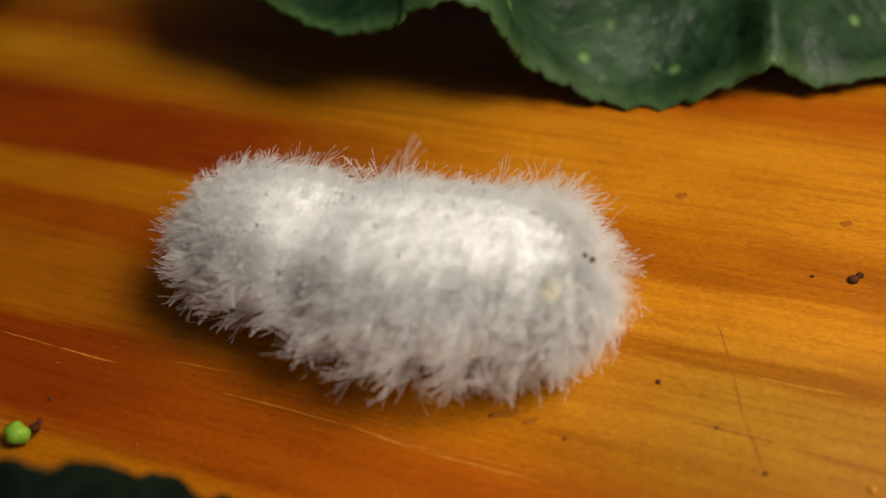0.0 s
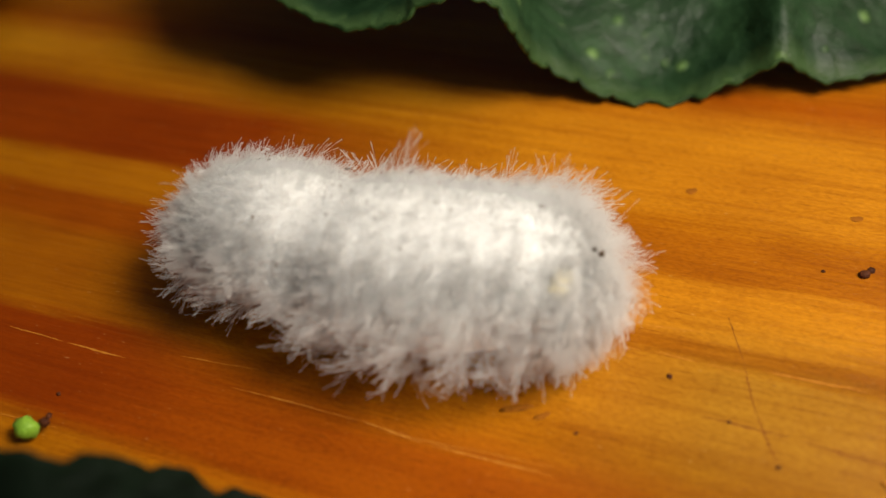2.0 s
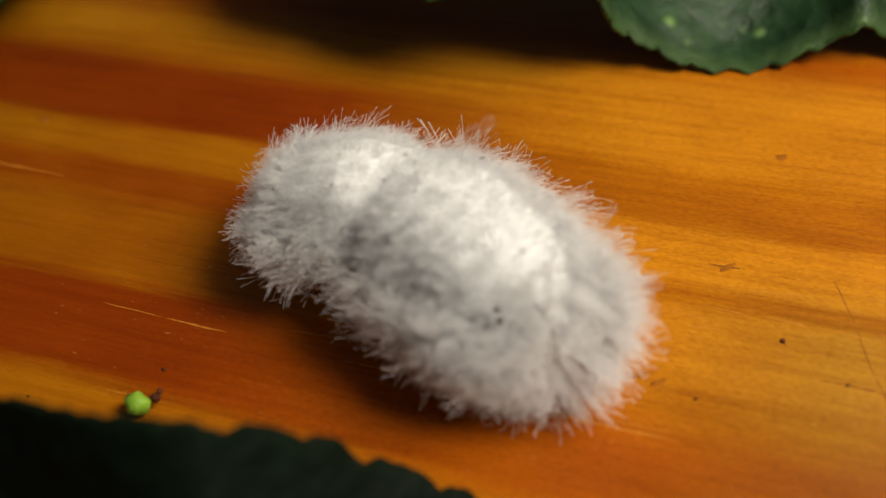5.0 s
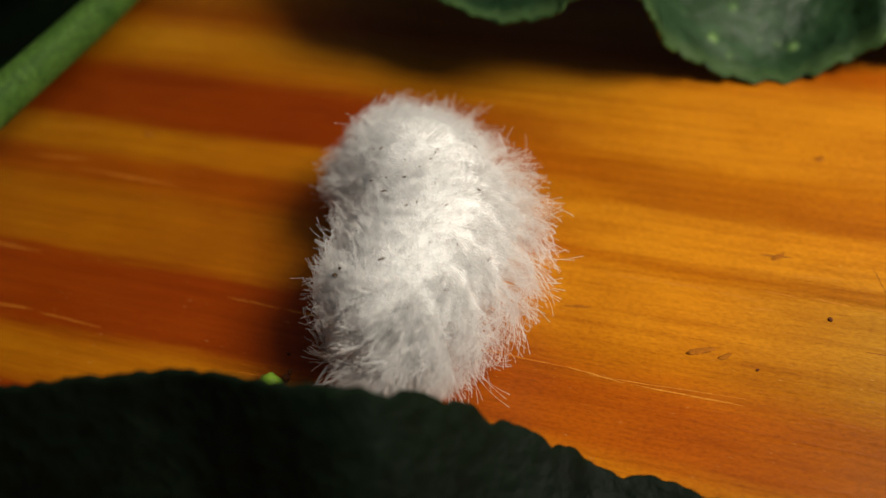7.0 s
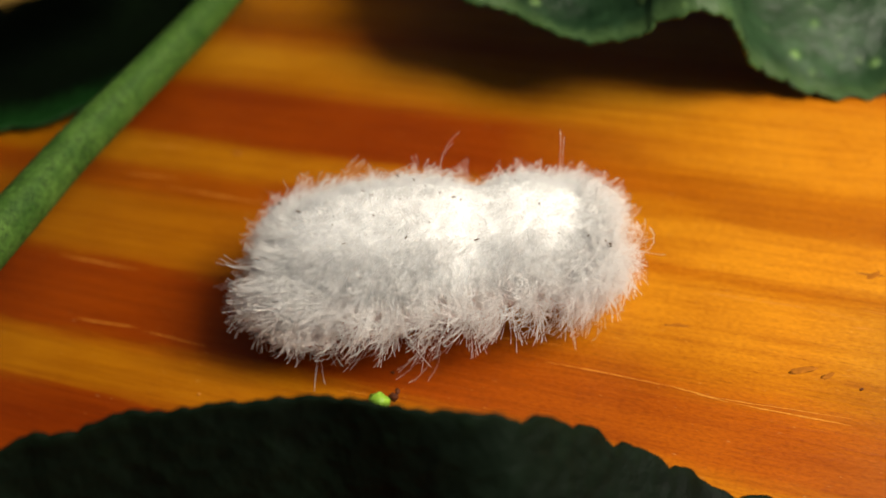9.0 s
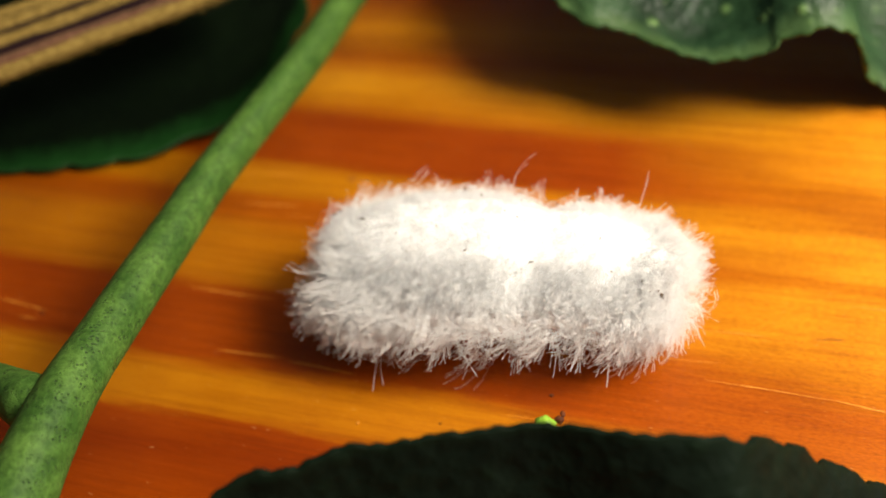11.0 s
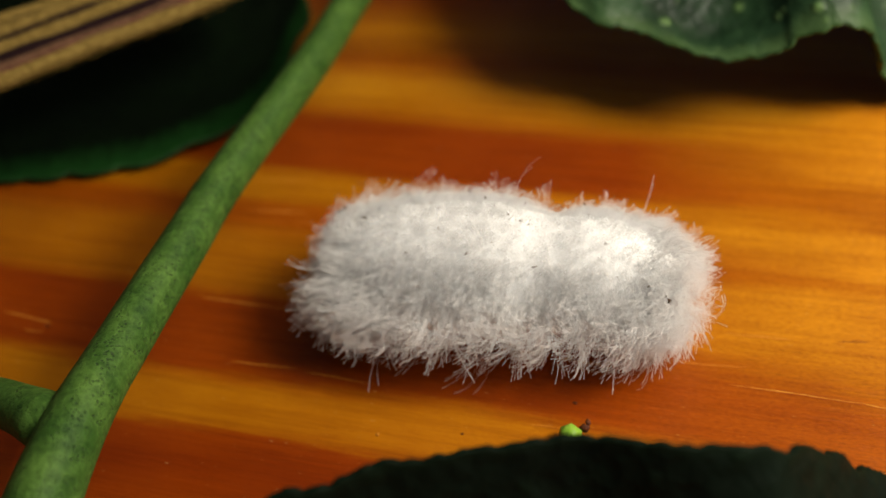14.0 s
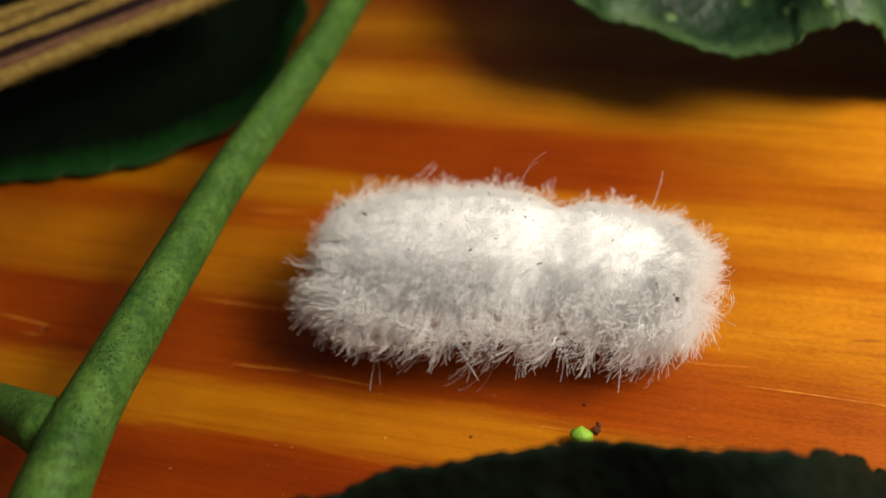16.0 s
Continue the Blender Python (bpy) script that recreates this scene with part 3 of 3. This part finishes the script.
def surface(s, phi):
    """Point and outward normal of the body; phi 0 is the back, +-90 the flanks."""
    g = girth(s, phi)
    p = np.stack([s, BODY * g * np.sin(phi), CENTRE_Z + BODY * g * np.cos(phi)], -1)
    slope = (girth(s + 0.05, phi) - girth(s - 0.05, phi)) / 0.1
    slope = np.clip(slope * BODY, -2.4, 2.4) * (1 - 0.8 * np.exp(-((s + 3.0) / 2.2) ** 2))
    return p, unit(np.stack([-slope, np.sin(phi), np.cos(phi)], -1))


def grow(rng, root, way, length, k, droop, hook, radius, tip, wander=0.25):
    """Filaments that leave their roots along way, sink under their weight and hook at the tip."""
    n = len(root)
    p, d = [root], way
    step = (length / (k - 1))[:, None]
    sink = np.zeros((n, 3))
    sink[:, 2] = -droop * rng.uniform(0.6, 1.4, n)
    drift = rng.randn(n, 3) * wander
    for j in range(1, k):
        u = j / (k - 1)
        d = unit(d + (sink + drift * math.cos(5 * u) + hook * (0.25 if u < 0.55 else 1.9)) / (k - 1))
        p.append(p[-1] + d * step)
    pts = np.stack(p, 1)
    pts[..., 2] = np.maximum(pts[..., 2], 0.10 + 0.05 * rng.rand(n)[:, None])
    swell = np.interp(np.linspace(0, 1, k), [0, 0.75, 0.93, 1.0], [1.0, 0.9, 0.5 * (0.9 + tip), tip])
    return pts, radius * rng.uniform(0.8, 1.2, n)[:, None] * swell[None]


def pelt(rng, s, phi, per, length, droop, curl, lean, stray, radius, k, tip=0.8, spread=0.10, comb=(0.0, 0.0), wander=0.25, gather=0.35):
    """Wisps of per filaments rooted at the given s and phi. lean: how far they lie down the flank; comb: a common lean along the body, tail end and head end."""
    count = len(s)
    idx = np.repeat(np.arange(count), per)
    side = np.where(phi < 0, -1.0, 1.0)
    _, nrm = surface(s, phi)
    flank = np.stack([np.zeros(count), side * np.cos(phi), -np.abs(np.sin(phi))], -1)
    along = np.interp(s, [-HALF, -5.5, -1.0, 4.5, HALF], [comb[0], comb[0], 0.35 * comb[0], 0, comb[1]])
    aim = nrm * (1 - lean) + flank * lean + rng.randn(count, 3) * stray
    aim[:, 0] += along
    aim = unit(aim)
    bend = unit(rng.randn(count, 3) * 0.7 + np.array([0, 0, -0.1]) + side[:, None] * np.array([0.8, 0.2, 0])) * curl
    reach = length * rng.uniform(0.7, 1.2, count) * (1 - 0.5 * np.exp(-((s + 2.7) / 1.5) ** 2) * (np.abs(phi) < 1.25)) * (1 - 0.35 * np.exp(-((s + 4.0) / 1.2) ** 2) * (phi < -0.9)) * np.where(phi < -1.0, 0.92, np.where(phi > 1.3, 1.08, 1.0))
    n = count * per
    ds, dp = rng.randn(n) * spread, rng.randn(n) * spread / BODY
    root, _ = surface(np.clip(s[idx] + ds, -HALF - 0.62, HALF + 0.62), phi[idx] + dp)
    own = np.zeros((n, 3))
    own[:, 0] = -ds * gather
    way = unit(aim[idx] + own + rng.randn(n, 3) * 0.06)
    hook = bend[idx] + rng.randn(n, 3) * curl * 0.22
    pts, rad = grow(rng, root - way * 0.12, way, reach[idx] * rng.uniform(0.82, 1.1, n), k, droop, hook, radius, tip, wander)
    return pts, rad, s[idx]


def tuft_roots(rng, phi0, wisps, wide, high):
    """Roots of tufts, one on each flank of every segment."""
    s, phi = [], []
    for m in (np.arange(SEGMENTS) + 0.5) / SEGMENTS * 2 * HALF - HALF:
        for side in (-1, 1):
            cs, cp = m + rng.randn() * 0.12, phi0 + rng.randn() * 0.05
            if side < 0 and -4.8 < m < -4.0:
                cs -= 0.6
            s.append(np.clip(cs + rng.randn(wisps) * wide, -HALF - 0.3, HALF + 0.3))
            phi.append(side * (cp + rng.randn(wisps) * high))
    return np.concatenate(s), np.concatenate(phi)


def strewn(rng, count, s_range, phi_range):
    return rng.uniform(*s_range, count), rng.uniform(*phi_range, count) * deg * rng.choice([-1, 1], count)


rng = np.random.RandomState(21)
deg = math.pi / 180
FULL = (-HALF - 0.5, HALF + 0.5)
WOOL_SETS = [
    # close down on the back, thinning out over the shoulders
    pelt(rng, *strewn(rng, 4300, FULL, (0, 60)), 6, 0.85, 0.3, 1.1, 0.25, 0.22, 0.0080, 5, 0.7, 0.16),
    pelt(rng, *strewn(rng, 1900, FULL, (36, 78)), 6, 1.2, 0.5, 1.4, 0.28, 0.18, 0.0085, 6, 0.9, 0.14),
]
FRINGE_SETS = [
    # rows of tufts down the flanks, with knobbed and hooked tips
    pelt(rng, *tuft_roots(rng, 62 * deg, 13, 0.38, 0.09), 9, 1.8, 0.7, 2.6, 0.38, 0.08, 0.0100, 9, 1.8, 0.11, (-0.5, 0.35)),
    pelt(rng, *tuft_roots(rng, 79 * deg, 17, 0.46, 0.09), 8, 3.0, 0.65, 2.8, 0.12, 0.10, 0.0108, 10, 2.0, 0.11, (-1.2, 0.45)),
    pelt(rng, *tuft_roots(rng, 100 * deg, 15, 0.46, 0.09), 8, 3.3, 0.15, 2.6, -0.05, 0.09, 0.0108, 10, 2.0, 0.11, (-1.5, 0.45)),
    pelt(rng, *tuft_roots(rng, 88 * deg, 3, 0.5, 0.2), 3, 4.0, 0.7, 2.0, 0.1, 0.22, 0.0108, 11, 2.0, 0.10, (-0.6, 0.3)),
    # short standing brush along the shoulders
    pelt(rng, *strewn(rng, 800, FULL, (34, 72)), 4, 1.45, 0.2, 2.0, 0.05, 0.16, 0.0095, 7, 1.5, 0.11),
    # the two ends bristle outwards
    pelt(rng, *strewn(rng, 190, (HALF - 1.6, HALF + 0.6), (0, 58)), 6, 1.7, 0.35, 1.6, 0.0, 0.2, 0.0115, 7, 1.3, 0.12),
    pelt(rng, *strewn(rng, 190, (-HALF - 0.6, -HALF + 1.6), (0, 58)), 6, 1.7, 0.35, 1.6, 0.0, 0.2, 0.0115, 7, 1.3, 0.12),
    pelt(rng, *strewn(rng, 300, (HALF - 2.6, HALF + 0.55), (55, 125)), 6, 2.8, 0.35, 1.6, 0.0, 0.2, 0.0115, 8, 1.5, 0.12),
    pelt(rng, *strewn(rng, 250, (-HALF - 0.55, -HALF + 2.4), (55, 125)), 6, 2.7, 0.4, 1.6, 0.0, 0.2, 0.0115, 8, 1.5, 0.12),
    pelt(rng, *strewn(rng, 170, (HALF - 3.0, HALF + 0.2), (84, 128)), 6, 2.8, 0.2, 1.6, 0.0, 0.14, 0.0120, 8, 1.6, 0.12),
    pelt(rng, *strewn(rng, 170, (-HALF - 0.2, -HALF + 3.0), (84, 128)), 6, 3.0, 0.2, 1.6, 0.0, 0.14, 0.0120, 8, 1.6, 0.12),
    pelt(rng, *strewn(rng, 260, (6.6, 9.9), (66, 122)), 6, 3.0, 0.35, 2.0, 0.0, 0.26, 0.0110, 9, 1.6, 0.12),
    # the fringe goes on round the ends, under the head and the tail
    pelt(rng, *strewn(rng, 260, (HALF - 2.0, HALF + 0.6), (112, 180)), 6, 3.2, 0.0, 1.8, 0.0, 0.2, 0.0110, 9, 1.6, 0.12),
    pelt(rng, *strewn(rng, 180, (-HALF - 0.6, -HALF + 2.0), (112, 180)), 6, 3.0, 0.0, 1.8, 0.0, 0.2, 0.0110, 9, 1.6, 0.12),
    # lone long filaments, and the tall wisp on one shoulder
    pelt(rng, *strewn(rng, 18, (-HALF, HALF), (66, 105)), 1, 3.8, 0.6, 1.6, 0.05, 0.4, 0.0130, 11, 1.6),
    pelt(rng, np.array([0.6, 1.0, 1.5, -3.2, -3.6]), np.array([24, 28, 26, 30, 34]) * deg, 6, 3.2, -0.4, 0.8, -0.35, 0.12, 0.0120, 10, 1.2, 0.25),
    pelt(rng, np.array([-0.6, -8.4]), np.array([-38, -30]) * deg, 2, 4.0, -0.2, 0.8, -0.2, 0.25, 0.0120, 10, 1.2, 0.1),
]

larva = thing("woolly_larva", "white woolly larva covered in waxy threads crawling on the board", "larva")
bounds = np.linspace(-HALF - 0.8, HALF + 0.8, SEGMENTS + 1)
middles = (bounds[1:] + bounds[:-1]) / 2
segments = []
for i, s0 in enumerate(middles):
    lo, hi = bounds[i], bounds[i + 1]
    rings, sides = 17, 96
    ss = np.clip(np.linspace(lo - 0.4, hi + 0.4, rings), -HALF - 0.40, HALF + 0.40)
    ang = np.linspace(0, 2 * math.pi, sides, endpoint=False)
    g = girth(ss[:, None], ang[None]) * (1 - 0.03 * np.abs(np.linspace(-1, 1, rings)) ** 8)[:, None]
    flank = np.clip((1 - np.cos(ang)) * 0.9, 0.12, 1.0)[None]
    lump = np.array([[noise.noise(Vector((a * 0.9, 4.4 * math.sin(b) * 0.9, 4.4 * math.cos(b) * 0.55))) + 0.6 * noise.noise(Vector((a * 2.1 + 9, 9.5 * math.sin(b), 6 * math.cos(b)))) for b in ang] for a in ss])
    r = (BODY + 0.05) * g + lump * flank * 0.10 * g
    ring = np.stack([np.repeat((ss - s0)[:, None], sides, 1), r * np.sin(ang), CENTRE_Z + r * np.cos(ang)], -1)
    ring[..., 2] = np.maximum(ring[..., 2], 0.1)
    path = np.c_[ss - s0, np.zeros(rings), np.full(rings, CENTRE_Z)]
    verts = np.concatenate([ring.reshape(-1, 3), path[:1], path[-1:]])
    quads = [(a * sides + b, a * sides + (b + 1) % sides, (a + 1) * sides + (b + 1) % sides, (a + 1) * sides + b) for a in range(rings - 1) for b in range(sides)]
    # only the two ends of the body are closed
    for b in range(0, sides, 2):
        if i == 0:
            quads.append(((b + 2) % sides, (b + 1) % sides, b, rings * sides))
        if i == SEGMENTS - 1:
            quads.append(((rings - 1) * sides + b, (rings - 1) * sides + b + 1, (rings - 1) * sides + (b + 2) % sides, rings * sides + 1))
    seg = mesh_part("segment", verts, quads, SKIN, larva, "soft white body segment under the wool" if i == 0 else "")
    for nm, sets, mat in (("wool", WOOL_SETS, WOOL), ("fringe", FRINGE_SETS, FRINGE)):
        vs, qs, base = [], [], 0
        for pts, rad, cs in sets:
            m = (cs >= lo) & (cs < hi) if 0 < i < SEGMENTS - 1 else ((cs < hi) if i == 0 else (cs >= lo))
            if not m.any():
                continue
            v, q = threads(pts[m] - np.array([s0, 0, 0]), rad[m])
            vs.append(v)
            qs.append(q + base)
            base += len(v)
        mesh_part(nm, np.concatenate(vs), np.concatenate(qs), mat, seg, kind="stuff")
    segments.append(seg)

# a bare cream patch on the head
CREAM = plain_material("cream_skin", (0.86, 0.76, 0.48), (0.95, 0.90, 0.70), 1800, 0.7)
hp, hn = surface(np.array([8.7]), np.array([-62 * deg]))
hq = hp[0] - hn[0] * 0.55
crumb("head_patch", (hq[0] - middles[-1], hq[1], hq[2]), (1.1, 0.7, 0.95), CREAM, segments[-1], 510, "bare cream patch of skin")


def speck(s, phi, size, out, seed):
    """A dark crumb of debris caught in the wool; size is its length, breadth and height."""
    k = int(np.clip(np.searchsorted(bounds, s) - 1, 0, SEGMENTS - 1))
    p, nrm = surface(np.array([s]), np.array([phi * deg]))
    q = p[0] + nrm[0] * out
    crumb("speck", (q[0] - middles[k], q[1], q[2]), size, DEBRIS, segments[k], seed)


# dark specks caught in the wool, along the back and down both flanks
for i, (s, phi) in enumerate([(-5.5, -10), (-1.5, 4), (-0.7, 0), (0.2, -8), (1.7, 4), (3.5, -3), (4.1, -9), (-1.5, -19), (0.9, -18), (-5.1, -32), (-5.6, -38),
                              (0.2, -34), (-1.2, -41), (2.1, -34), (-9.4, -40), (-3.5, -58), (6.2, -47), (8.1, 0), (5.8, 20), (8.9, -84),
                              (5.1, 35), (1.4, 34), (0.0, 25), (3.3, 16), (-2.7, 40), (-7.4, 43), (-6.6, 17), (-9.1, 49), (-9.6, 60), (-2.0, 6), (7.1, 50), (4.3, 59)]):
    r = random.Random(400 + i)
    a = r.uniform(0.035, 0.065)
    speck(s, phi, (a * r.uniform(1.2, 4.2), a, a * 0.8), 0.75, 400 + i)
for i, (s, phi, a) in enumerate([(9.7, -36, 0.13), (10.0, -40, 0.19), (-10.0, 64, 0.20), (-9.8, 58, 0.09)]):
    speck(s, phi, (a, a * 0.8, a * 0.8), 1.15, 450 + i)


# ---- what moves ----
# seconds, place of the body's middle (mm), heading, how far head half and tail half are turned against each other, and how far the body is stretched
CRAWL = [
    (0.0, -6.6, -4.8, -17, 27, 1.0), (1.0, -7.0, -4.9, -18, 32, 1.03), (2.5, -7.3, -4.55, -17, 22, 1.05), (3.0, -7.7, -4.5, -19, 12, 1.0), (3.5, -8.9, -4.0, -30, -20, 0.88),
    (4.0, -9.3, -4.4, -35, -26, 0.88), (4.5, -9.8, -4.8, -39, -28, 0.87), (5.0, -10.2, -4.7, -41, -30, 0.88), (6.2, -13.1, -4.3, -73, -42, 0.88), (7.5, -16.2, -3.0, -112, -62, 0.90),
    (8.0, -16.5, -3.5, -142, -59, 0.89), (8.5, -19.3, -2.2, -162, -37, 0.93), (9.0, -22.1, -2.7, -180, -6, 0.98), (9.5, -24.8, -1.2, -191, 2, 1.04), (10.0, -26.9, -0.9, -192, 6, 1.02),
    (11.2, -28.0, -1.0, -193, 6, 1.02), (12.5, -28.7, -1.0, -194.5, 5, 1.02), (13.5, -28.9, -0.8, -195, 3, 1.02), (14.5, -29.1, -0.4, -196, 3, 1.03), (16.0, -29.2, -0.2, -196, 4, 1.04),
]


def motions():
    walk(larva, [(t, pose(x * MM, y * MM, 0, 0, 0, h)) for t, x, y, h, b, e in CRAWL])
    for seg, s in zip(segments, middles):
        rows = []
        for t, x, y, h, b, e in CRAWL:
            k = radians(2 * b) / (2 * HALF)
            a = k * s
            px, py = (math.sin(a) / k, (1 - math.cos(a)) / k) if abs(k) > 1e-6 else (s, 0.0)
            rows.append((t, pose(px * e * MM, py * e * MM, 0, 0, 0, math.degrees(a))))
        walk(seg, rows)


motions()
